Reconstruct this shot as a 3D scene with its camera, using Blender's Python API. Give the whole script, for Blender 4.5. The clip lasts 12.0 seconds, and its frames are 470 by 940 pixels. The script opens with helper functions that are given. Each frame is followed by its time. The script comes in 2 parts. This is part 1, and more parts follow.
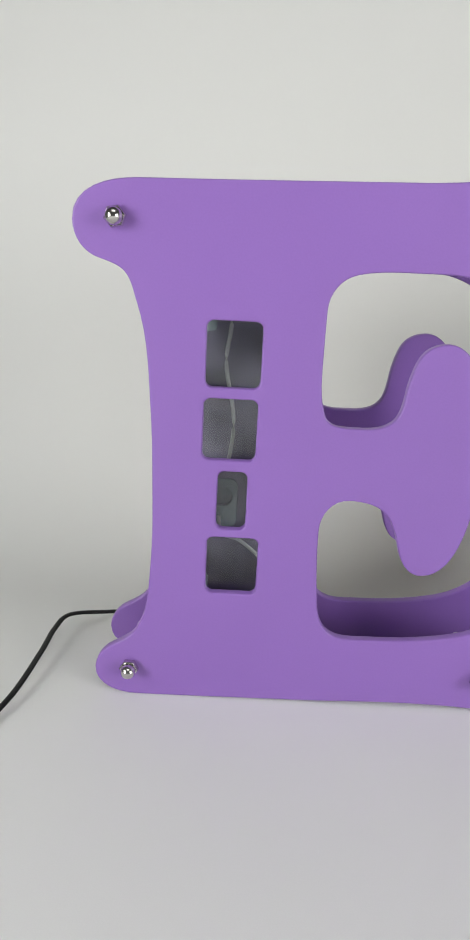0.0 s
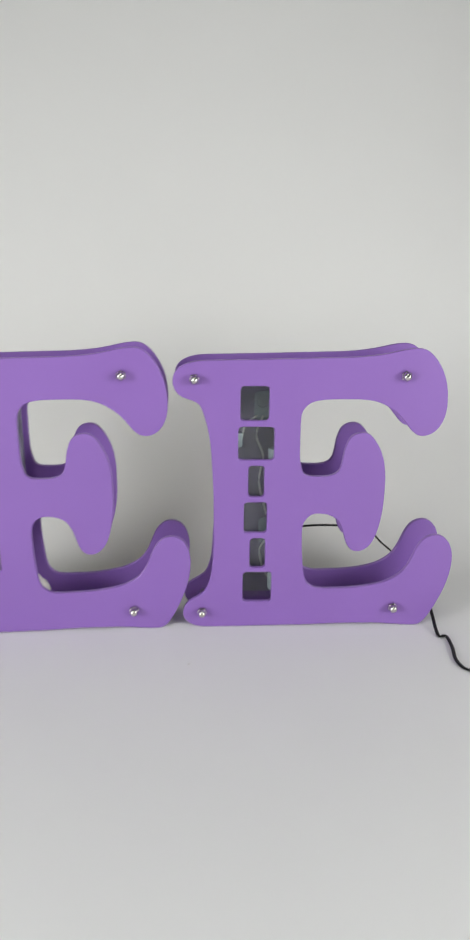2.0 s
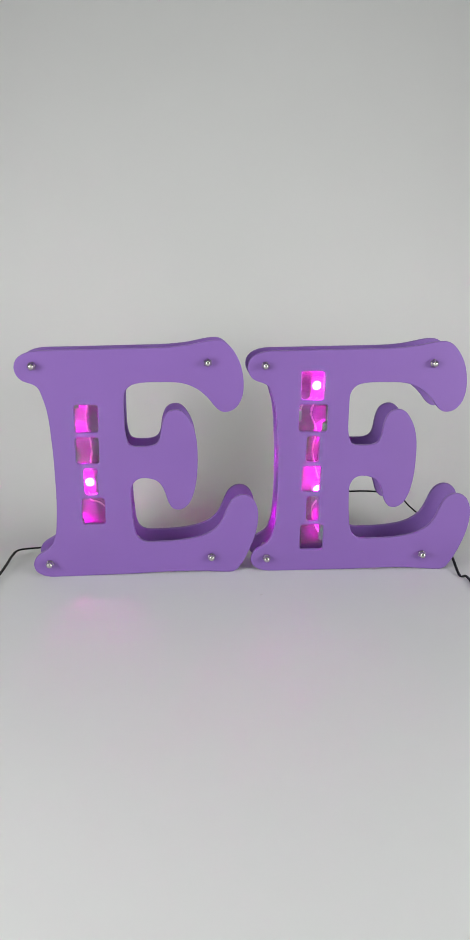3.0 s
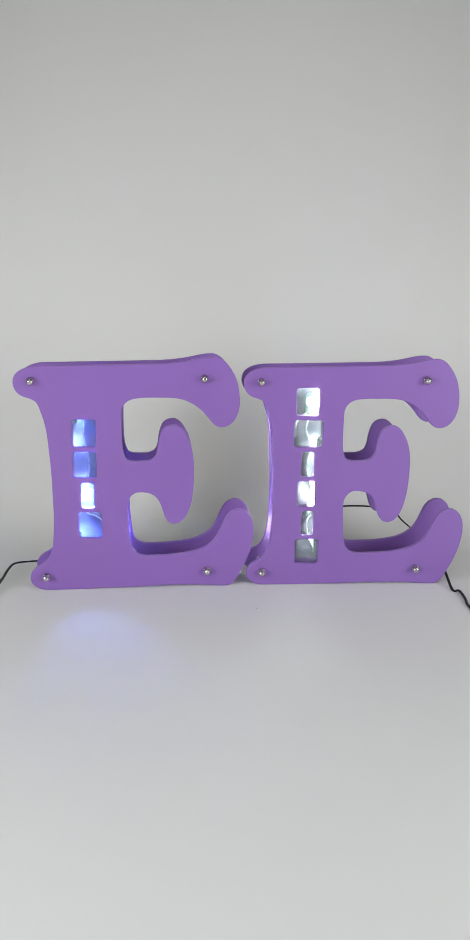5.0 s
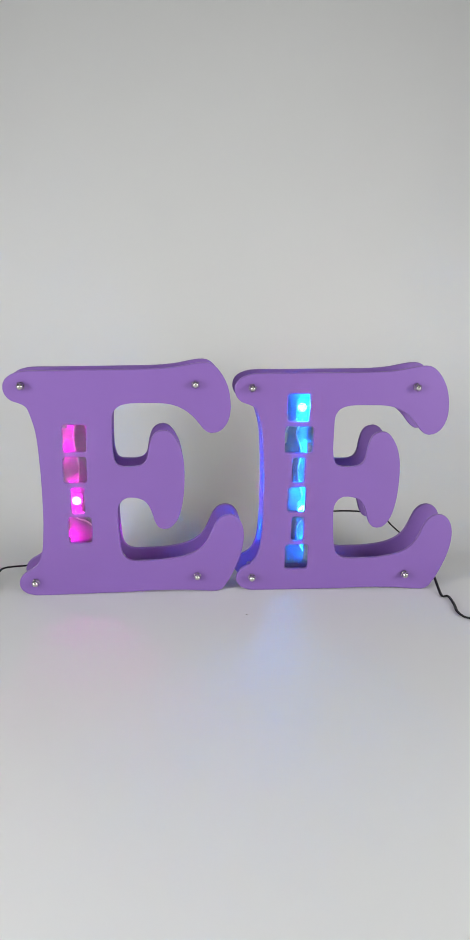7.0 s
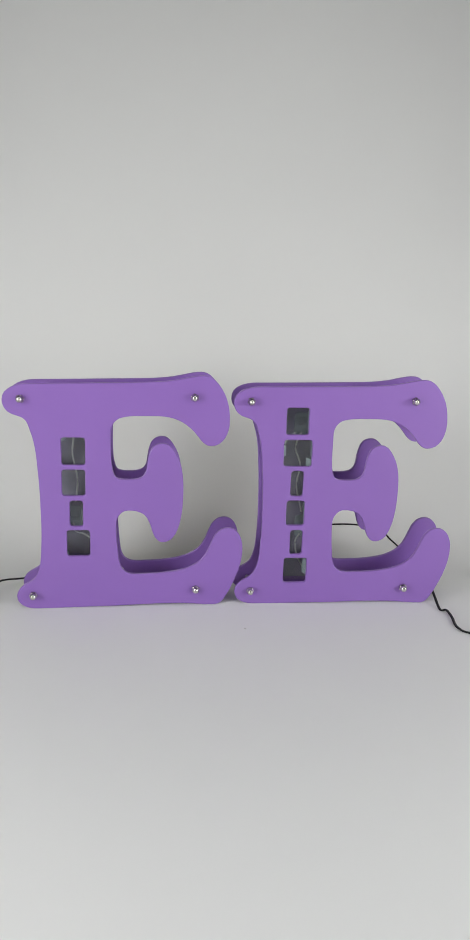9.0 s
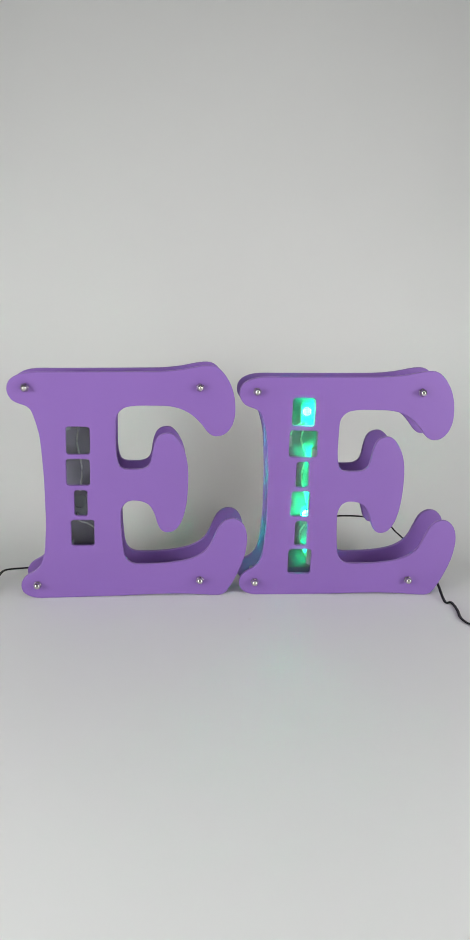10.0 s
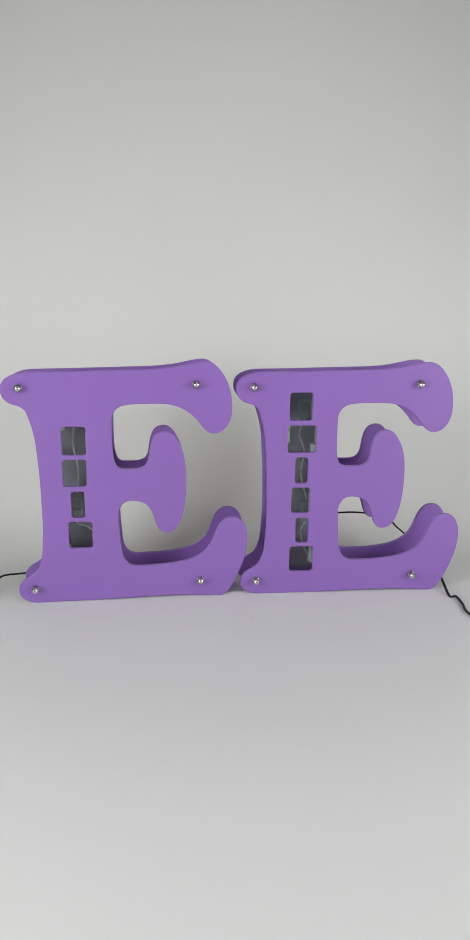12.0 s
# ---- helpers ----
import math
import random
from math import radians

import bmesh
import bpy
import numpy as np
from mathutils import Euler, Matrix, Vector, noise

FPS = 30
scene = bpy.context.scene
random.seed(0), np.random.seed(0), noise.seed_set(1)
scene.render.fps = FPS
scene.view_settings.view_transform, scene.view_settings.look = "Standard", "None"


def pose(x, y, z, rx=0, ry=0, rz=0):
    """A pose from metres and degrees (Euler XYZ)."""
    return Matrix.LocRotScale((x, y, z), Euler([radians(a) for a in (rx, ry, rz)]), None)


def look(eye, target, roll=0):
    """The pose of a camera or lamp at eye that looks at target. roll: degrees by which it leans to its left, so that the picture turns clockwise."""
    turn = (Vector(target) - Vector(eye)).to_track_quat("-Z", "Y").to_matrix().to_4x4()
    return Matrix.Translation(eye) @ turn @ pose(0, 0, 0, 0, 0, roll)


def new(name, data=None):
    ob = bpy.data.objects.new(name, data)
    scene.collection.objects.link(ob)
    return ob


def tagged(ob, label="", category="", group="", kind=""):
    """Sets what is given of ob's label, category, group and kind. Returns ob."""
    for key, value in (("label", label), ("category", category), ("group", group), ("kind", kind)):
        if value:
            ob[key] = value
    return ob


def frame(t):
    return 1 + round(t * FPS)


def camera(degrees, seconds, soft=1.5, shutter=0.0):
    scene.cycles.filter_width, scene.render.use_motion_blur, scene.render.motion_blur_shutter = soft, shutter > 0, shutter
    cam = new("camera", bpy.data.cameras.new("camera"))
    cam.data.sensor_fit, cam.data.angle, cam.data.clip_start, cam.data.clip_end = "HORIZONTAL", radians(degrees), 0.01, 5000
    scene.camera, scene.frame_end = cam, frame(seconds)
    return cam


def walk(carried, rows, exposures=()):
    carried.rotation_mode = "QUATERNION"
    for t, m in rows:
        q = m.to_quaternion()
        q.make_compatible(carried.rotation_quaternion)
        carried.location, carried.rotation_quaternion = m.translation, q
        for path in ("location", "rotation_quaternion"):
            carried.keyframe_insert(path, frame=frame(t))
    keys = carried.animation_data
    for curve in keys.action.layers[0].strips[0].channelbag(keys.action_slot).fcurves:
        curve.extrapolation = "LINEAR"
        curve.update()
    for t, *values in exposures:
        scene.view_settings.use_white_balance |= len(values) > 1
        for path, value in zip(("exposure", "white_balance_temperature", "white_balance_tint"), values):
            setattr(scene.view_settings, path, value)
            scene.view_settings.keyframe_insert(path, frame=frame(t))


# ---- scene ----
cam = camera(37.63, 12.0, soft=0.6, shutter=0.12)
# seconds, place in metres, turn in degrees
PATH = [
    (0, -0.0107, 0.0010, 0.2690, 72.243, -2.629, 4.038),
    (0.1, -0.0155, 0.0066, 0.2776, 70.379, -3.038, 2.782),
    (0.3, 0.0087, -0.0051, 0.2790, 71.091, -2.394, 3.283),
    (0.4, 0.0294, -0.0085, 0.2876, 70.437, -2.162, 3.913),
    (0.5, 0.0588, -0.0128, 0.2900, 70.793, -1.988, 3.529),
    (0.6, 0.0981, -0.0136, 0.3018, 69.980, -2.004, 3.414),
    (0.7, 0.1320, -0.0182, 0.3089, 70.237, -2.216, 2.489),
    (0.8, 0.1615, -0.0187, 0.3082, 69.627, -1.521, 0.718),
    (0.9, 0.2065, -0.0194, 0.3074, 69.374, -1.320, -0.369),
    (1.0, 0.2256, -0.0254, 0.2979, 70.067, -1.501, -2.354),
    (1.1, 0.2623, -0.0322, 0.2929, 70.859, -0.617, -2.577),
    (1.2, 0.2846, -0.0392, 0.2906, 71.538, -0.285, -2.722),
    (1.5, 0.3078, -0.0587, 0.3049, 71.704, -0.514, -2.184),
    (1.6, 0.3004, -0.0765, 0.3041, 72.782, -0.864, -1.373),
    (1.7, 0.2821, -0.1140, 0.3239, 72.306, -1.089, -1.280),
    (1.8, 0.2690, -0.1738, 0.3425, 72.435, -0.555, -2.279),
    (1.9, 0.2430, -0.2547, 0.3470, 73.869, 0.117, -2.383),
    (2.0, 0.2078, -0.3199, 0.3934, 73.463, -0.566, -2.090),
    (2.1, 0.1710, -0.3783, 0.3874, 72.603, -2.151, -1.651),
    (2.2, 0.1539, -0.4250, 0.3955, 72.940, -0.338, -2.545),
    (2.3, 0.1377, -0.4601, 0.3682, 75.141, -0.685, -1.627),
    (2.4, 0.1365, -0.4696, 0.3749, 73.992, -1.193, -2.264),
    (2.5, 0.1155, -0.4879, 0.3788, 74.274, -2.547, -2.549),
    (2.7, 0.1165, -0.5079, 0.3657, 75.353, -1.417, -2.970),
    (3.0, 0.1115, -0.4999, 0.3828, 74.864, -0.532, -2.723),
    (4.8, 0.1093, -0.5084, 0.3865, 75.827, -0.757, -2.955),
    (5.0, 0.1083, -0.5091, 0.3873, 75.966, -0.922, -3.151),
    (5.5, 0.1085, -0.5072, 0.3887, 75.855, -1.057, -3.250),
    (6.0, 0.1064, -0.5089, 0.3934, 75.887, -1.220, -3.631),
    (6.5, 0.1056, -0.5065, 0.3952, 75.756, -1.196, -3.969),
    (8.5, 0.1026, -0.5083, 0.3993, 76.676, -1.788, -4.096),
    (9.0, 0.1005, -0.5057, 0.3997, 76.749, -1.658, -4.367),
    (9.5, 0.1003, -0.5040, 0.3967, 76.147, -1.754, -4.849),
    (10.0, 0.0981, -0.5024, 0.3955, 76.153, -1.928, -4.044),
    (10.5, 0.0970, -0.5009, 0.3945, 75.949, -1.954, -3.813),
    (11.0, 0.0972, -0.4959, 0.3901, 76.057, -1.836, -4.333),
    (11.5, 0.0970, -0.4966, 0.3847, 76.452, -1.643, -4.418),
    (12.0, 0.0965, -0.4949, 0.3761, 77.024, -0.554, -4.672),
]
walk(cam, [(t, pose(x, y, z, rx, ry, rz)) for t, x, y, z, rx, ry, rz in PATH],
     [(0.0, 0.22, 6500, 7.5), (1.5, 0.17, 6500, 7.0), (2.0, 0.17, 6450, 8.5), (2.5, -0.04, 6380, 8.0), (3.2, -0.04, 6380, 8.0), (5.0, -0.03, 6380, 8.7), (8.5, 0.03, 6400, 9.2), (12.0, 0.04, 6420, 9.0)])

# ---- world and light ----
world = bpy.data.worlds.new("world")
scene.world = world
world.use_nodes = True
wn = world.node_tree
sky = wn.nodes.new("ShaderNodeTexSky")
sky.sky_type, sky.sun_disc = "NISHITA", False
sky.sun_elevation, sky.sun_rotation = radians(40), radians(200)
wn.links.new(sky.outputs[0], wn.nodes["Background"].inputs["Color"])
wn.nodes["Background"].inputs["Strength"].default_value = 0.05


def area_light(name, place, target, sx, sy, watts, colour):
    data = bpy.data.lights.new(name, "AREA")
    data.shape, data.size, data.size_y, data.energy, data.color = "RECTANGLE", sx, sy, watts, colour
    ob = new(name, data)
    ob.matrix_world = look(place, target)
    return ob


OVERHEAD_WATTS, WEST_WATTS, EAST_WATTS = 6.5, 17.9, 16.4
ROOM_WEST, ROOM_EAST, LIGHT_Y = -0.95, 1.35, -0.75
FILL_Y, FILL_HALF, FILL_LOW, FILL_HIGH = -0.6, 0.45, 0.15, 0.85
# Weak overhead fill, added to lift the paper floor; no such lamp is known.
area_light("overhead_fill", (0.2, LIGHT_Y, 2.33), (0.2, LIGHT_Y, 0), 1.4, 1.0, OVERHEAD_WATTS, (1.0, 0.99, 0.96))
# Side lights assumed from highlights, out of view; the windows round them are added.
for x, watts in ((ROOM_WEST + 0.03, WEST_WATTS), (ROOM_EAST - 0.03, EAST_WATTS)):
    z = (FILL_LOW + FILL_HIGH) / 2
    area_light("window_daylight", (x, FILL_Y, z), (0.2, FILL_Y, z), 2 * FILL_HALF, FILL_HIGH - FILL_LOW, watts, (1.0, 0.997, 0.975))


# ---- materials ----
def material(name, colour, rough=0.5, metal=0.0, grain=400.0, vary=0.06, bump=0.1, stain=6.0, stain_vary=0.05, coat=0.0):
    m = bpy.data.materials.new(name)
    m.use_nodes = True
    nt = m.node_tree
    b = nt.nodes["Principled BSDF"]
    b.inputs["Roughness"].default_value, b.inputs["Metallic"].default_value = rough, metal
    b.inputs["Coat Weight"].default_value = coat
    co = nt.nodes.new("ShaderNodeTexCoord")
    fine, broad = nt.nodes.new("ShaderNodeTexNoise"), nt.nodes.new("ShaderNodeTexNoise")
    for n, s in ((fine, grain), (broad, stain)):
        n.inputs["Scale"].default_value, n.inputs["Detail"].default_value = s, 4.0
        nt.links.new(co.outputs["Object"], n.inputs["Vector"])
    last = None
    for n, v in ((fine, vary), (broad, stain_vary)):
        ramp = nt.nodes.new("ShaderNodeMapRange")
        ramp.inputs["From Min"].default_value, ramp.inputs["From Max"].default_value = 0.3, 0.7
        ramp.inputs["To Min"].default_value, ramp.inputs["To Max"].default_value = 1 - v, 1 + v
        nt.links.new(n.outputs["Fac"], ramp.inputs["Value"])
        mul = nt.nodes.new("ShaderNodeVectorMath")
        mul.operation = "SCALE"
        if last is None:
            mul.inputs[0].default_value = colour
        else:
            nt.links.new(last.outputs[0], mul.inputs[0])
        nt.links.new(ramp.outputs[0], mul.inputs["Scale"])
        last = mul
    nt.links.new(last.outputs[0], b.inputs["Base Color"])
    rr = nt.nodes.new("ShaderNodeMapRange")
    rr.inputs["To Min"].default_value, rr.inputs["To Max"].default_value = rough * 0.85, min(1.0, rough * 1.15)
    nt.links.new(broad.outputs["Fac"], rr.inputs["Value"])
    nt.links.new(rr.outputs[0], b.inputs["Roughness"])
    if bump:
        bn = nt.nodes.new("ShaderNodeBump")
        bn.inputs["Strength"].default_value, bn.inputs["Distance"].default_value = bump, 0.0004
        nt.links.new(fine.outputs["Fac"], bn.inputs["Height"])
        nt.links.new(bn.outputs[0], b.inputs["Normal"])
    return m


def glow(name, colour, strength):
    m = bpy.data.materials.new(name)
    m.use_nodes = True
    b = m.node_tree.nodes["Principled BSDF"]
    b.inputs["Base Color"].default_value = (0.3, 0.3, 0.3, 1)
    b.inputs["Emission Color"].default_value, b.inputs["Emission Strength"].default_value = (*colour, 1), strength
    return m


def clear_sheet(name, tint, rough):
    m = bpy.data.materials.new(name)
    m.use_nodes = True
    nt = m.node_tree
    nt.nodes.remove(nt.nodes["Principled BSDF"])
    out = nt.nodes["Material Output"]
    mix, fres = nt.nodes.new("ShaderNodeMixShader"), nt.nodes.new("ShaderNodeFresnel")
    tr, gl = nt.nodes.new("ShaderNodeBsdfTransparent"), nt.nodes.new("ShaderNodeBsdfGlossy")
    tr.inputs["Color"].default_value = (*tint, 1)
    gl.inputs["Roughness"].default_value = rough
    fres.inputs["IOR"].default_value = 1.49
    nt.links.new(fres.outputs[0], mix.inputs[0])
    nt.links.new(tr.outputs[0], mix.inputs[1])
    nt.links.new(gl.outputs[0], mix.inputs[2])
    nt.links.new(mix.outputs[0], out.inputs["Surface"])
    return m


PURPLE = material("purple_paint", (0.242, 0.124, 0.425), 0.39, grain=900, vary=0.02, bump=0.06, stain=9, stain_vary=0.025)
PAPER = material("white_backdrop_paper", (0.745, 0.744, 0.734), 0.75, grain=1500, vary=0.012, bump=0.05, stain=2.2, stain_vary=0.02)
PANEL = material("dull_grey_violet_primer", (0.215, 0.20, 0.265), 0.45, grain=500, vary=0.06, bump=0.1, stain=45, stain_vary=0.3)
STEEL = material("nickel_plated_steel", (0.62, 0.60, 0.58), 0.16, 1.0, grain=600, vary=0.08, bump=0.05, stain=80, stain_vary=0.1)
ROD = material("zinc_rod", (0.5, 0.5, 0.48), 0.35, 1.0, grain=900, vary=0.1, bump=0.3)
BLACK = material("black_cable_rubber", (0.005, 0.005, 0.0055), 0.4, grain=900, vary=0.2, bump=0.1)
BLACK.node_tree.nodes["Principled BSDF"].inputs["Specular IOR Level"].default_value = 0.3
HOUSING = material("grey_green_plastic", (0.30, 0.36, 0.37), 0.25, grain=500, vary=0.1, bump=0.1, stain=60, stain_vary=0.2)
WIRE = material("silver_grey_wire", (0.62, 0.64, 0.62), 0.35, grain=700, vary=0.1)
PADDING = material("off_white_padding", (0.70, 0.67, 0.62), 0.9, grain=500, vary=0.1, bump=0.6, stain=120, stain_vary=0.1)
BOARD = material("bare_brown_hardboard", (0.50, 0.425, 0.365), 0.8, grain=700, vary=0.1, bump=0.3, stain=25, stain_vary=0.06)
WALL = material("matt_room_shell", (0.11, 0.11, 0.11), 0.8, grain=300, vary=0.03, stain=1.5)
FLOOR = material("grey_floor", (0.35, 0.34, 0.33), 0.6, grain=200, vary=0.08, stain=2)
CLEAR = clear_sheet("clear_acrylic", (0.93, 0.95, 0.95), 0.04)
PANE = clear_sheet("window_glass", (0.95, 0.97, 0.97), 0.0)
DIFFUSER = glow("overhead_diffuser", (1.0, 0.98, 0.94), 0.6)
GLOW, SPOT_GLOW = 850.0, 800.0
COLOURS = {
    "off": None,
    "dark_before": None,
    "magenta": (0.44, 0.002, 0.28),
    "violet": (0.33, 0.004, 0.75),
    "blue": (0.03, 0.006, 0.9),
    "azure": (0.004, 0.2, 1.0),
    "bluewhite": (0.2, 0.31, 1.0),
    "white": (0.38, 0.43, 0.40),
    "green": (0.003, 0.33, 0.1),
    "red": (0.75, 0.004, 0.02),
    "dark_after": None,
}
STRIPE = 360 / len(COLOURS)
DRUM, WHEEL = [[HOUSING if c is None else glow(n + k, c, g) for k, c in COLOURS.items()] for n, g in (("led_", GLOW), ("spot_", SPOT_GLOW))]


# ---- mesh helpers ----
def part(name, bm, mat, parent=None, label="", smooth=False):
    me = bpy.data.meshes.new(name)
    bm.to_mesh(me)
    bm.free()
    for m in (mat if isinstance(mat, list) else [mat]):
        me.materials.append(m)
    if smooth:
        for f in me.polygons:
            f.use_smooth = True
    ob = new(name, me)
    ob.parent = parent
    return tagged(ob, label)


def box_bm(sx, sy, sz, centre=(0, 0, 0), bevel=0.0):
    bm = bmesh.new()
    bmesh.ops.create_cube(bm, size=1, matrix=Matrix.Translation(centre) @ Matrix.Diagonal((sx, sy, sz, 1)))
    if bevel:
        bmesh.ops.bevel(bm, geom=bm.edges[:], offset=bevel, segments=2, affect="EDGES", profile=0.5)
    return bm


def lathe_bm(profile, sides=32, m=Matrix()):
    """A turned shape round z from (radius, height) pairs."""
    bm = bmesh.new()
    rings = []
    for r, z in profile:
        rings.append([bm.verts.new((r * math.cos(2 * math.pi * i / sides), r * math.sin(2 * math.pi * i / sides), z)) for i in range(sides)])
    for a, b in zip(rings, rings[1:]):
        for i in range(sides):
            bm.faces.new((a[i], a[(i + 1) % sides], b[(i + 1) % sides], b[i]))
    bm.faces.new(rings[0][::-1])
    bm.faces.new(rings[-1])
    bmesh.ops.transform(bm, matrix=m, verts=bm.verts)
    return bm


def smooth_line(points, steps=10):
    """A Catmull-Rom line through a few points."""
    pts = [Vector(q) for q in points]
    pts = [2 * pts[0] - pts[1], *pts, 2 * pts[-1] - pts[-2]]
    line = []
    for a, b, c, d in zip(pts, pts[1:], pts[2:], pts[3:]):
        for i in range(steps):
            t = i / steps
            line.append(0.5 * (2 * b + (c - a) * t + (2 * a - 5 * b + 4 * c - d) * t * t + (3 * b - a - 3 * c + d) * t ** 3))
    return line + [pts[-2]]


def tube_bm(points, radii, sides=12, steps=10):
    """A cord with a flat oval section along a smooth line: radii are its half width and half height."""
    line = smooth_line(points, steps)
    bm = bmesh.new()
    rings = []
    for i, q in enumerate(line):
        way = (line[min(i + 1, len(line) - 1)] - line[max(i - 1, 0)]).normalized()
        side = way.cross(Vector((0, 0, 1)))
        side = side.normalized() if side.length > 1e-4 else Vector((1, 0, 0))
        up = side.cross(way)
        rings.append([bm.verts.new(q + side * radii[0] * math.cos(2 * math.pi * k / sides) + up * radii[1] * math.sin(2 * math.pi * k / sides)) for k in range(sides)])
    for a, b in zip(rings, rings[1:]):
        for k in range(sides):
            bm.faces.new((a[k], a[(k + 1) % sides], b[(k + 1) % sides], b[k]))
    bm.faces.new(rings[0][::-1])
    bm.faces.new(rings[-1])
    bmesh.ops.recalc_face_normals(bm, faces=bm.faces)
    return bm


def arc_path(nodes, steps=8):
    """A closed outline through nodes (u, v, heading), joined by cubic arcs that leave and reach each node at its heading."""
    line = []
    for (u0, v0, h0), (u1, v1, h1) in zip(nodes, nodes[1:] + nodes[:1]):
        chord = math.hypot(u1 - u0, v1 - v0)
        lie = math.atan2(v1 - v0, u1 - u0)
        th, ph = radians(h0) - lie, lie - radians(h1)
        th, ph = math.remainder(th, 2 * math.pi), math.remainder(ph, 2 * math.pi)
        k0 = 2 / (3 * (1 + math.cos(th) * 0.5 + math.cos(ph) * 0.5)) * chord
        k0 = min(k0, 0.7 * chord)
        a, d = Vector((u0, v0)), Vector((u1, v1))
        b = a + k0 * Vector((math.cos(radians(h0)), math.sin(radians(h0))))
        c = d - k0 * Vector((math.cos(radians(h1)), math.sin(radians(h1))))
        for i in range(steps):
            t = i / steps
            line.append(a * (1 - t) ** 3 + 3 * b * t * (1 - t) ** 2 + 3 * c * t * t * (1 - t) + d * t ** 3)
    return line


def slot_path(u, v, w, h, r=4.0):
    """A slot with rounded corners."""
    out = []
    for cu, cv, a0 in ((1, 1, 0), (-1, 1, 90), (-1, -1, 180), (1, -1, 270)):
        for i in range(7):
            a = radians(a0 + 15 * i)
            out.append(Vector((u + cu * (w / 2 - r) + r * math.cos(a), v + cv * (h / 2 - r) + r * math.sin(a))))
    return out


def plate_mesh(name, outlines, y0, thick, round_edge=0.0011):
    """A plate cut out along outlines in millimetres (the first outside, the rest holes), upright, its front at y0."""
    cu = bpy.data.curves.new(name, "CURVE")
    cu.dimensions, cu.fill_mode = "2D", "BOTH"
    cu.extrude, cu.bevel_depth, cu.bevel_resolution, cu.offset = thick / 2 - round_edge, round_edge, 2, -round_edge
    for line in outlines:
        sp = cu.splines.new("POLY")
        sp.points.add(len(line) - 1)
        sp.use_cyclic_u = True
        for q, w in zip(sp.points, line):
            q.co = (w[0] / 1000, w[1] / 1000, 0, 1)
    tmp = new(name, cu)
    bpy.context.view_layer.update()
    me = bpy.data.meshes.new_from_object(tmp.evaluated_get(bpy.context.evaluated_depsgraph_get()))
    bpy.data.objects.remove(tmp)
    bm = bmesh.new()
    bm.from_mesh(me)
    bpy.data.meshes.remove(me)
    bmesh.ops.remove_doubles(bm, verts=bm.verts, dist=1e-6)
    bmesh.ops.transform(bm, matrix=pose(0, y0 + thick / 2, 0, 90, 0, 0), verts=bm.verts)
    bmesh.ops.recalc_face_normals(bm, faces=bm.faces)
    return bm


# ---- the setting ----
def backdrop():
    """A white paper sweep: floor, a curve and a back that leans away, in one sheet."""
    front, bend, radius, rise, top, half = -1.4, 0.49, 0.15, 68, 1.4, 1.08
    line = [(front, 0.0), (-0.4, 0.0), (0.2, 0.0), (0.4, 0.0)]
    line += [(bend + radius * math.sin(radians(a)), radius - radius * math.cos(radians(a))) for a in range(0, rise + 1, 4)]
    y, z = line[-1]
    line += [(y + (h - z) / math.tan(radians(rise)), h) for h in (0.3, 0.6, 1.0, top)]
    bm = bmesh.new()
    cols = []
    for i in range(25):
        x = 0.2 - half + 2 * half * i / 24
        cols.append([bm.verts.new((x, y, z)) for y, z in line])
    for a, b in zip(cols, cols[1:]):
        for j in range(len(line) - 1):
            bm.faces.new((a[j], b[j], b[j + 1], a[j + 1]))
    ob = part("backdrop", bm, PAPER, smooth=True)
    mod = ob.modifiers.new("thickness", "SOLIDIFY")
    mod.thickness, mod.offset = 0.001, -1
    tagged(ob, "seamless white paper backdrop curving up behind the lamps", "backdrop", kind="structure")


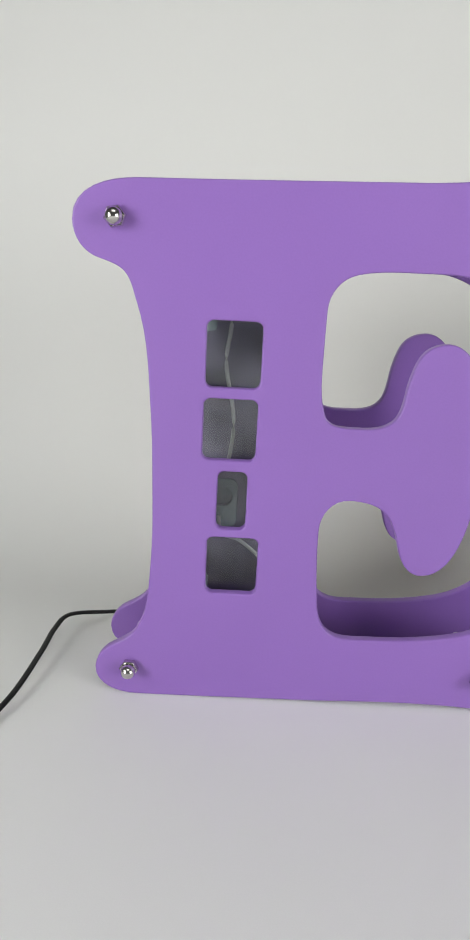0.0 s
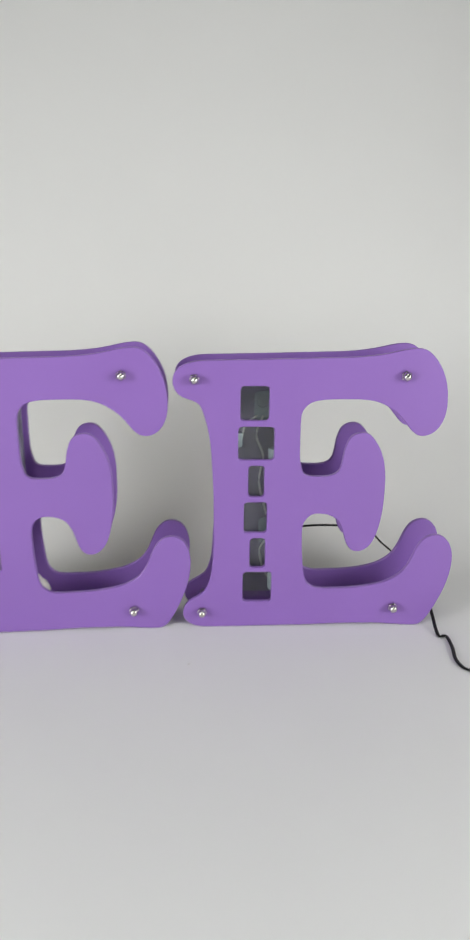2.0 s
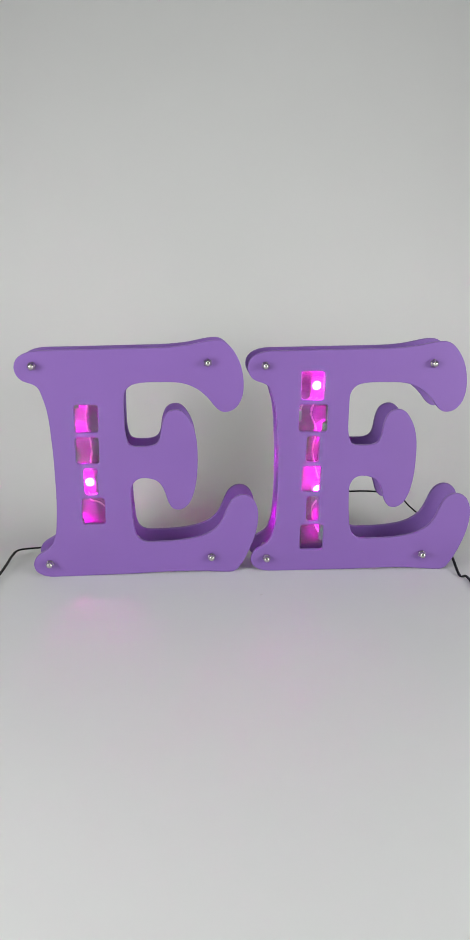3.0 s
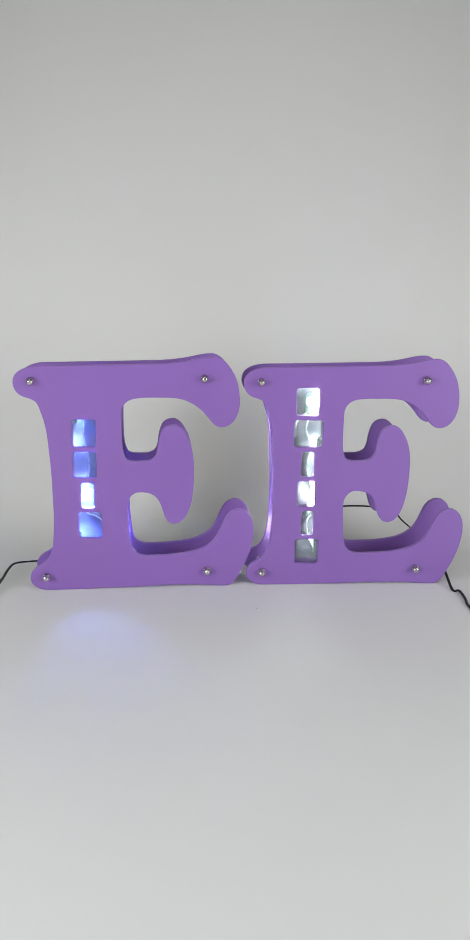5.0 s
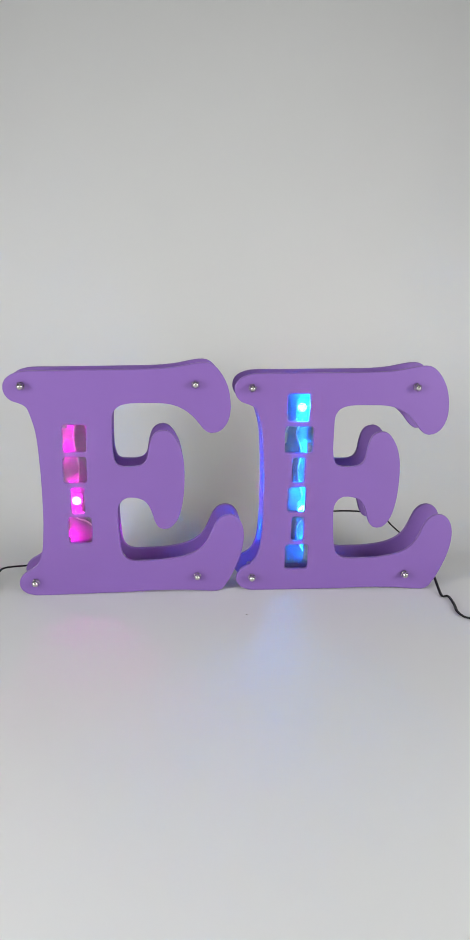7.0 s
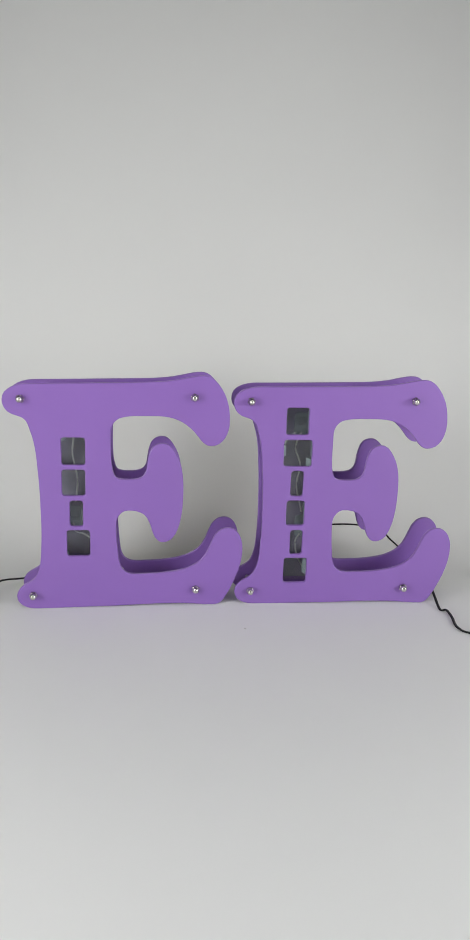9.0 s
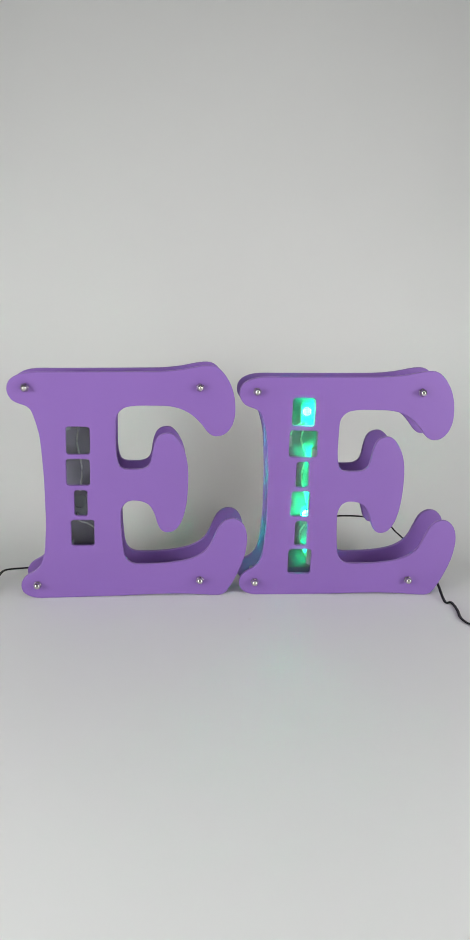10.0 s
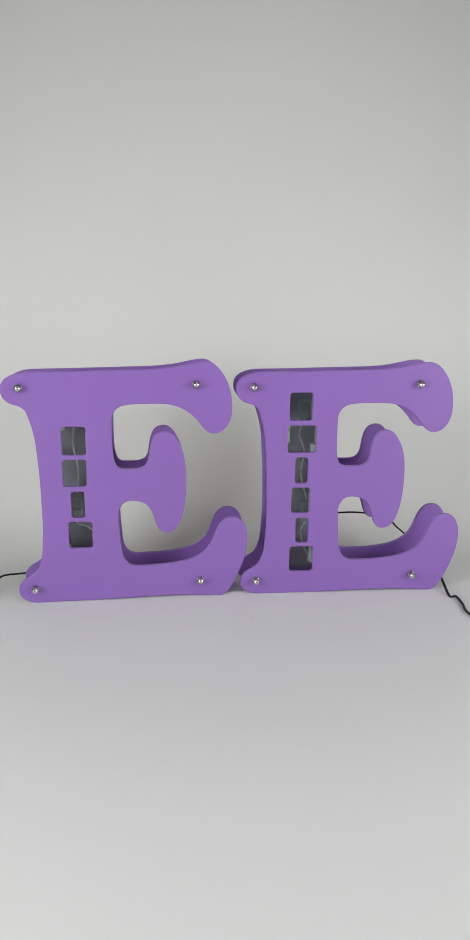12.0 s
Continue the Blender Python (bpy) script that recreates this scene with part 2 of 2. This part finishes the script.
# An added shell out of view; its dark walls and ceiling keep bounced light low.
def unseen_room():
    x0, x1, y0, y1, h, w = ROOM_WEST, ROOM_EAST, -1.8, 1.4, 2.4, 0.1
    tagged(part("floor", box_bm(x1 - x0 + 2 * w, y1 - y0 + 2 * w, w, ((x0 + x1) / 2, (y0 + y1) / 2, -w / 2 - 0.006)), FLOOR), "unseen plain grey floor added under the backdrop", "floor", kind="structure")
    tagged(part("ceiling", box_bm(x1 - x0 + 2 * w, y1 - y0 + 2 * w, w, ((x0 + x1) / 2, (y0 + y1) / 2, h + w / 2)), WALL), "unseen dark grey ceiling added to limit bounced light", "ceiling", kind="structure")
    for name, cy in (("wall_north", y1 + w / 2), ("wall_south", y0 - w / 2)):
        tagged(part(name, box_bm(x1 - x0 + 2 * w, w, h, ((x0 + x1) / 2, cy, h / 2)), WALL), "unseen dark grey wall added to limit bounced light", "wall", kind="structure")
    # an unseen window added in each side wall, in front of the backdrop, for the side light
    a, b, s, t = FILL_Y - FILL_HALF, FILL_Y + FILL_HALF, FILL_LOW, FILL_HIGH
    for k, (name, cx, out) in enumerate((("wall_west", x0 - w / 2, -1), ("wall_east", x1 + w / 2, 1))):
        bm = bmesh.new()
        for sy, sz, cy, cz in ((a - y0, h, (y0 + a) / 2, h / 2), (y1 - b, h, (y1 + b) / 2, h / 2), (b - a, s, (a + b) / 2, s / 2), (b - a, h - t, (a + b) / 2, (h + t) / 2)):
            bmesh.ops.create_cube(bm, size=1, matrix=Matrix.Translation((cx, cy, cz)) @ Matrix.Diagonal((w, sy, sz, 1)))
        tagged(part(name, bm, WALL), "unseen dark grey wall added around a side light opening", "wall", kind="structure")
        win = tagged(new("window_%d" % (k + 1)), "unseen white framed opening with one pane, added for the side light", "window", kind="structure")
        fx = cx + 0.02 * out
        for cy, cz, sy, sz in (((a + b) / 2, s + 0.03, b - a, 0.06), ((a + b) / 2, t - 0.03, b - a, 0.06), (a + 0.03, (s + t) / 2, 0.06, t - s - 0.12), (b - 0.03, (s + t) / 2, 0.06, t - s - 0.12)):
            part("window_frame", box_bm(0.05, sy, sz, (fx, cy, cz), 0.004), PAPER, win)
        pane = part("pane", box_bm(0.006, b - a - 0.12, t - s - 0.12, (fx, (a + b) / 2, (s + t) / 2)), PANE, win)
        pane.visible_shadow = False
    # unseen panel added to carry the overhead fill
    lamp = tagged(new("overhead_panel"), "unseen flat rectangular white light panel, added overhead as weak fill", "ceiling light")
    part("frame", box_bm(1.5, 1.1, 0.03, (0.2, LIGHT_Y, 2.385)), PAPER, lamp)
    part("diffuser", box_bm(1.4, 1.0, 0.01, (0.2, LIGHT_Y, 2.362)), DIFFUSER, lamp)


backdrop()
unseen_room()

# ---- the letter lamps ----
# One letter in millimetres: u to the right, v up from the table, heading of the outline at each node.
TOP_ARM = [(5, 301, 1), (145, 304.5, 1.5), (186, 308, 9), (223, 314.2, 0), (246, 297, -57), (256.8, 255, -90), (233, 222.4, 180), (216, 234.7, 127), (183, 258.7, 164), (147, 261.3, 180), (118, 259, 194), (104, 241, -91)]
MIDDLE_ARM = [(104, 205, -89), (107.5, 184, -70), (125, 177.8, 0), (143, 181, 32), (150.3, 199, 83), (155, 217, 66), (170.5, 226, 0), (188, 211, -60), (197.4, 163, -90), (192.5, 115.7, -105), (171, 91.1, 180), (156.6, 107, 105), (149, 126, 123), (125.4, 135.6, 180), (109.5, 116.5, -90)]
FOOT_ARM = [(112, 72.5, -84), (119, 51.6, -45), (147, 46.5, 0), (194, 51, 12), (222, 64.6, 43), (239, 96.8, 64), (258, 110.2, 0), (278.8, 80, -90), (270, 38.5, -112), (254, 7.2, -125), (241, 0, 180), (200, 2.6, 178), (169, 3.1, 180), (100, 1.2, 180.5)]
STEM = [(4, 0, 180), (-21.5, 17.5, 90), (-10, 34.8, 28), (4.5, 47, 62), (12, 87, 86), (13, 125, 91), (11.5, 182, 94), (3.6, 240.7, 109), (-5, 257.4, 148), (-17, 262, 161), (-29.4, 280, 90)]
OUTLINE = arc_path(TOP_ARM + MIDDLE_ARM + FOOT_ARM + STEM)
BOLTS = [(-6.8, 282), (210.3, 286.1), (0, 20), (215.3, 23.9)]
PLATE, GAP = 0.006, 0.044
PANEL_Y, HOLE = PLATE + GAP - 0.0085, 6.2


def acorn_nut(parent, u, v, y, turn):
    """A domed cap nut on a hexagon, pointing to the front."""
    m = pose(u / 1000, y, v / 1000, 90, 0, 0) @ pose(0, 0, 0, 0, 0, turn)
    r = 0.0051 / math.cos(radians(30))
    bm = lathe_bm([(r * 0.93, 0), (r, 0.0006), (r, 0.0036), (r * 0.9, 0.0044)], 6, m)
    nut = part("cap_nut", bm, STEEL, parent, "shiny nickel domed cap nut")
    dome = [(0.0045, 0.004), (0.0045, 0.006)] + [(0.0045 * math.cos(radians(a)), 0.006 + 0.0045 * math.sin(radians(a))) for a in range(15, 90, 15)] + [(0.0004, 0.0105)]
    part("dome", lathe_bm(dome, 32, m), STEEL, nut, smooth=True)


def light_module(parent, u, v, y, turn, h=0.034):
    """A small upright light: a channel with a slit to the front, and in it a drum whose sides carry the colours, added
    in place of LEDs.
    """
    r = 0.009
    bm = bmesh.new()
    n = 30
    inner, outer = [], []
    for k in range(n + 1):
        a = radians(-90 + 9 + (360 - 18) * k / n)
        for ring, rad in ((inner, r + 0.0003), (outer, r + 0.0026)):
            ring.append([bm.verts.new((rad * math.cos(a), rad * math.sin(a), z)) for z in (-h / 2 - 0.001, h / 2 + 0.001)])
    for k in range(n):
        bm.faces.new((outer[k][0], outer[k + 1][0], outer[k + 1][1], outer[k][1]))
        bm.faces.new((inner[k + 1][0], inner[k][0], inner[k][1], inner[k + 1][1]))
        for e in (0, 1):
            bm.faces.new((inner[k][e], inner[k + 1][e], outer[k + 1][e], outer[k][e]))
    for k in (0, n):
        bm.faces.new((inner[k][0], outer[k][0], outer[k][1], inner[k][1]))
    for z in (-h / 2 - 0.002, h / 2 + 0.002):
        bmesh.ops.create_cone(bm, cap_ends=True, segments=24, radius1=r + 0.0026, radius2=r + 0.0026, depth=0.002, matrix=Matrix.Translation((0, 0, z)))
    bmesh.ops.create_cube(bm, size=1, matrix=Matrix.Translation((0, r + 0.002, 0)) @ Matrix.Diagonal((0.010, 0.002, h + 0.008, 1)))
    bmesh.ops.recalc_face_normals(bm, faces=bm.faces)
    module = part("light_module", bm, HOUSING, parent, "grey-green plastic colour-changing light module, some added as hidden fill")
    module.matrix_basis = pose(u / 1000, y, v / 1000, 0, 0, turn)
    # the drum: stripes of colour with dark ribs between, dark where the light is off
    bm = bmesh.new()
    lo, hi = [], []
    sides = 4 * len(COLOURS)
    for k in range(sides):
        a = radians(-98 + STRIPE * (k // 4) + (0, 5.3, 10.7, 16)[k % 4])
        lo.append(bm.verts.new((r * math.cos(a), r * math.sin(a), -h / 2)))
        hi.append(bm.verts.new((r * math.cos(a), r * math.sin(a), h / 2)))
    for k in range(sides):
        f = bm.faces.new((lo[k], lo[(k + 1) % sides], hi[(k + 1) % sides], hi[k]))
        f.material_index = k // 4 if k % 4 < 3 else 0
    bm.faces.new(lo[::-1])
    bm.faces.new(hi)
    return part("colour_drum", bm, DRUM, module, "turning drum with coloured glowing stripes, added in place of LEDs")


def round_path(u, v, r, n=24):
    return [Vector((u + r * math.cos(2 * math.pi * i / n), v + r * math.sin(2 * math.pi * i / n))) for i in range(n)]


def inner_panel_bm(u0, u1, v0, v1, holes):
    """A shallow tray before the back plate, closed at its sides, with round holes for the lights."""
    bm = plate_mesh("inner_panel", [slot_path((u0 + u1) / 2, (v0 + v1) / 2, u1 - u0, v1 - v0, 2.0)] + [round_path(u, v, HOLE) for u, v in holes], PANEL_Y, 0.0016, 0.0003)
    y0, y1 = PANEL_Y + 0.0017, PLATE + GAP - 0.0003
    for u, v, w, h in ((u0 + 1.5, (v0 + v1) / 2, 1.2, v1 - v0 - 6), (u1 - 1.5, (v0 + v1) / 2, 1.2, v1 - v0 - 6), ((u0 + u1) / 2, v0 + 1.5, u1 - u0 - 2, 1.2), ((u0 + u1) / 2, v1 - 1.5, u1 - u0 - 2, 1.2)):
        bmesh.ops.create_cube(bm, size=1, matrix=Matrix.Translation((u / 1000, (y0 + y1) / 2, v / 1000)) @ Matrix.Diagonal((w / 1000, y1 - y0, h / 1000, 1)))
    return bm



def spot_light(parent, u, v, way, reach=0.026):
    """A small light pod with a round hole, and behind it a wheel whose patches carry the colours, added in place of an
    LED. way: where the hub lies, seen from the hole.
    """
    hub = (u / 1000 + reach * math.cos(radians(way)), v / 1000 + reach * math.sin(radians(way)))
    base = pose(hub[0], PLATE + GAP - 0.0042, hub[1], 90, 0, 0)
    bm = plate_mesh("spot_light", [slot_path(u, v - 4, 19, 32, 5.0), round_path(u, v, HOLE)], PANEL_Y - 0.0016, 0.0015, 0.0006)
    bmesh.ops.transform(bm, matrix=base.inverted(), verts=bm.verts)
    module = part("spot_light", bm, HOUSING, parent, "grey-green plastic light pod with a round colour-changing light")
    module.matrix_basis = base
    bm = bmesh.new()
    bmesh.ops.create_cone(bm, cap_ends=True, segments=48, radius1=0.0335, radius2=0.0335, depth=0.003)
    for k in range(len(COLOURS)):
        a = radians(way + 180 + STRIPE * k)
        made = bmesh.ops.create_circle(bm, cap_ends=True, segments=20, radius=0.0068, matrix=Matrix.Translation((reach * math.cos(a), reach * math.sin(a), 0.0019)))
        for f in made["verts"][0].link_faces:
            f.material_index = k
    return part("colour_wheel", bm, WHEEL, module, "turning wheel with round coloured glowing patches, added in place of LEDs")


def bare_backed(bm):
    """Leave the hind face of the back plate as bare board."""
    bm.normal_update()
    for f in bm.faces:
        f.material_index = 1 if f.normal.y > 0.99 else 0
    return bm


def letter_lamp(label, place, slots, modules, spots, cord, wires):
    """Two letter-shaped plates on four rods, with slots, a clear sheet, light modules and a cord."""
    lamp = tagged(new("letter_lamp"), label, "lamp", "letter lamps")
    lamp.matrix_basis = place
    part("front_plate", plate_mesh("front_plate", [OUTLINE] + [slot_path(*s) for s in slots], 0, PLATE), PURPLE, lamp, "purple painted letter plate with a column of cut slots")
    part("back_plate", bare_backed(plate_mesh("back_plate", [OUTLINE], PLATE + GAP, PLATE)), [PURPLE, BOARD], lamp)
    lo, hi = min(s[1] - s[3] / 2 for s in slots) - 8, max(s[1] + s[3] / 2 for s in slots) + 8
    part("clear_panel", box_bm(0.050, 0.002, (hi - lo) / 1000, (0.058, PLATE + 0.0014, (hi + lo) / 2000)), CLEAR, lamp, "clear acrylic sheet behind the slots").visible_shadow = False
    part("inner_panel", inner_panel_bm(23, 99, 24, 284, [q[:2] for q in spots]), PANEL, lamp, "dull grey-violet panel behind the slots")
    for i, (u, v) in enumerate(BOLTS):
        acorn_nut(lamp, u, v, -0.0003, 11 + 23 * i)
        part("spacer_rod", lathe_bm([(0.003, 0), (0.003, GAP)], 16, pose(u / 1000, PLATE + GAP, v / 1000, 90, 0, 0)), ROD, lamp, "threaded zinc spacer rod", True)
        part("back_nut", lathe_bm([(0.0055, 0), (0.0055, 0.004)], 6, pose(u / 1000, 2 * PLATE + GAP + 0.0042, v / 1000, 90, 0, 0)), STEEL, lamp)
    part("power_cable", tube_bm(cord, (0.0020, 0.0012)), BLACK, lamp, "thin black twin power cable", True)
    for w in wires:
        part("wire", tube_bm([(u / 1000, y, v / 1000) for u, y, v in w], (0.0013, 0.0012), 8, 6), WIRE, lamp, "thin silver-grey wire", True)
    return lamp, [light_module(lamp, *m) for m in modules] + [spot_light(lamp, *q) for q in spots]


EA = (-0.0907, 0.3668, 2.67)
SLOTS_A = [(56, 215, 30, 36), (55.5, 173.5, 30, 35), (58.3, 132, 17, 35), (60, 91.3, 30, 36)]
SLOTS_B = [(55.5, 256.7, 30, 36), (57.6, 214, 38, 36), (58.3, 172.3, 17, 35), (58, 131.3, 25, 35), (61, 89.7, 17, 35), (61.2, 49, 32, 36)]
CORD_A = [(0.034, 0.055, 0.060), (0.020, 0.066, 0.045), (0.000, 0.077, 0.016), (-0.027, 0.079, 0.012), (-0.055, 0.072, 0.012), (-0.062, 0.055, 0.010), (-0.064, 0.028, 0.008), (-0.070, -0.018, 0.005), (-0.086, -0.060, 0.002), (-0.115, -0.110, 0.002)]
CORD_B = [(0.090, 0.055, 0.086), (0.112, 0.092, 0.084), (0.160, 0.100, 0.084), (0.205, 0.100, 0.077), (0.225, 0.100, 0.060), (0.243, 0.098, 0.044), (0.262, 0.085, 0.022), (0.270, 0.050, 0.014), (0.266, 0.014, 0.010), (0.262, -0.026, 0.002), (0.270, -0.029, 0.002), (0.269, -0.053, 0.002), (0.265, -0.073, 0.002), (0.266, -0.087, 0.002), (0.272, -0.096, 0.002), (0.300, -0.112, 0.002), (0.340, -0.130, 0.002)]
NEAR, SIDE = 0.0212, 0.0235
YW = PLATE + GAP - 0.0125
# Modules with a given height are unseen extras that brighten slots and gap edges.
lamp_a, drums_a = letter_lamp(
    "purple painted letter-shaped lamp with four cut slots, standing on white paper", pose(EA[0], EA[1], 0, 0, 0, EA[2]),
    SLOTS_A, [(34, 246, NEAR, 145), (28, 193, NEAR, 140, 0.014), (34, 124, NEAR, 145), (34, 62, NEAR, 145, 0.016), (26, 78, SIDE, -160, 0.008), (88, 222, SIDE, 160, 0.012), (90, 72, SIDE, 160, 0.014)],
    [(52, 120, 70)], CORD_A, [[(44, YW, 268), (53, YW, 232), (51, YW, 205), (57, YW, 170), (54, YW, 138)], [(50, YW, 108), (53, YW, 96), (64, YW, 92), (78, YW, 80), (90, YW, 62)]])
lamp_b, drums_b = letter_lamp(
    "purple painted letter-shaped lamp with six cut slots, standing on white paper", pose(0.2, 0.38, 0),
    SLOTS_B, [(84, 252, NEAR, -145), (84, 126, NEAR, -145), (86, 54, NEAR, -145, 0.024), (84, 190, NEAR, -145, 0.022), (33, 150, 0.0195, -140, 0.009), (32, 215, 0.0195, -140, 0.007), (30, 70, 0.0195, -132, 0.012), (90, 218, SIDE, 160, 0.018), (91, 66, SIDE, 158, 0.012)],
    [(67, 251, 255), (74, 105, 120)], CORD_B, [[(67, YW, 236), (60, YW, 214), (68, YW, 190), (64, YW, 160), (73, YW, 122)], [(72, YW, 90), (66, YW, 78), (70, YW, 56), (80, YW, 38)], [(60, YW, 236), (48, YW, 226), (42, YW, 205), (34, YW, 196)]])


def padding_lump(parent):
    """A ragged lump of pale padding between the plates, behind the inner corner of the lower opening."""
    bm = bmesh.new()
    bmesh.ops.create_icosphere(bm, subdivisions=4, radius=1)
    for v in bm.verts:
        d = v.co.copy()
        k = 1 + 0.22 * noise.noise(d * 2.2) + 0.10 * noise.noise(d * 6)
        v.co = Vector((0.106 + 0.0125 * k * d.x - 0.0065 * d.z, 0.0325 + 0.0085 * k * d.y, 0.036 + 0.019 * k * d.z))
    part("padding", bm, PADDING, parent, "ragged off-white lump of padding between the plates", True)


padding_lump(lamp_a)


def dust_speck():
    """A curled crumb on the paper."""
    bm = tube_bm([(-0.0014, 0, 0.0004), (-0.0004, 0.0005, 0.0008), (0.0006, 0.0002, 0.0006), (0.0015, 0.0007, 0.0004)], (0.0004, 0.0004), 6, 3)
    ob = part("crumb", bm, PADDING)
    ob.matrix_basis = pose(0.187, 0.303, 0)
    tagged(ob, "tiny pale crumb lying on the white paper", "crumb")


dust_speck()


# ---- what changes: the drums turn another colour to the front ----
def turns(states):
    """Rows for a drum from (second, colour): it holds each colour and steps on within a few hundredths of a second."""
    order = list(COLOURS)
    rows, angle, now = [(0.0, pose(0, 0, 0))], 0.0, 0
    for t, name in states:
        step = (order.index(name) - now + 5) % 11 - 5
        now = order.index(name)
        n = 1 if abs(step) < 3 else 2
        rows.append((t - (n + 1) / FPS, pose(0, 0, 0, 0, 0, angle)))
        for k in range(1, n + 1):
            rows.append((t - (n + 1 - k) / FPS, pose(0, 0, 0, 0, 0, angle - STRIPE * step * k / n)))
        angle -= STRIPE * step
    return rows + [(12.0, pose(0, 0, 0, 0, 0, angle))]


STATES_A = [(2.5, "magenta"), (3.1, "blue"), (3.5, "green"), (3.8, "azure"), (4.2, "violet"), (4.5, "white"), (5.0, "bluewhite"), (5.2, "azure"), (5.4, "red"), (5.6, "blue"), (5.8, "green"), (6.0, "violet"), (6.2, "azure"), (7.0, "magenta"), (7.3, "white"), (7.6, "blue"), (7.9, "off"), (9.7, "violet"), (9.8, "off"), (11.3, "bluewhite"), (11.8, "off")]
STATES_B = [(2.5, "magenta"), (3.5, "blue"), (3.8, "red"), (4.1, "azure"), (4.5, "white"), (5.2, "bluewhite"), (5.4, "azure"), (5.6, "red"), (5.8, "blue"), (6.0, "green"), (6.2, "magenta"), (6.4, "violet"), (6.6, "azure"), (7.1, "green"), (7.5, "violet"), (7.9, "azure"), (8.4, "red"), (8.5, "blue"), (8.6, "violet"), (8.7, "white"), (8.8, "bluewhite"), (8.9, "magenta"), (9.0, "off"), (9.7, "blue"), (9.8, "off"), (10.0, "green"), (10.1, "off"), (11.4, "bluewhite"), (11.9, "off")]


def motions():
    for drums, states in ((drums_a, STATES_A), (drums_b, STATES_B)):
        for drum in drums:
            walk(drum, turns(states))


motions()
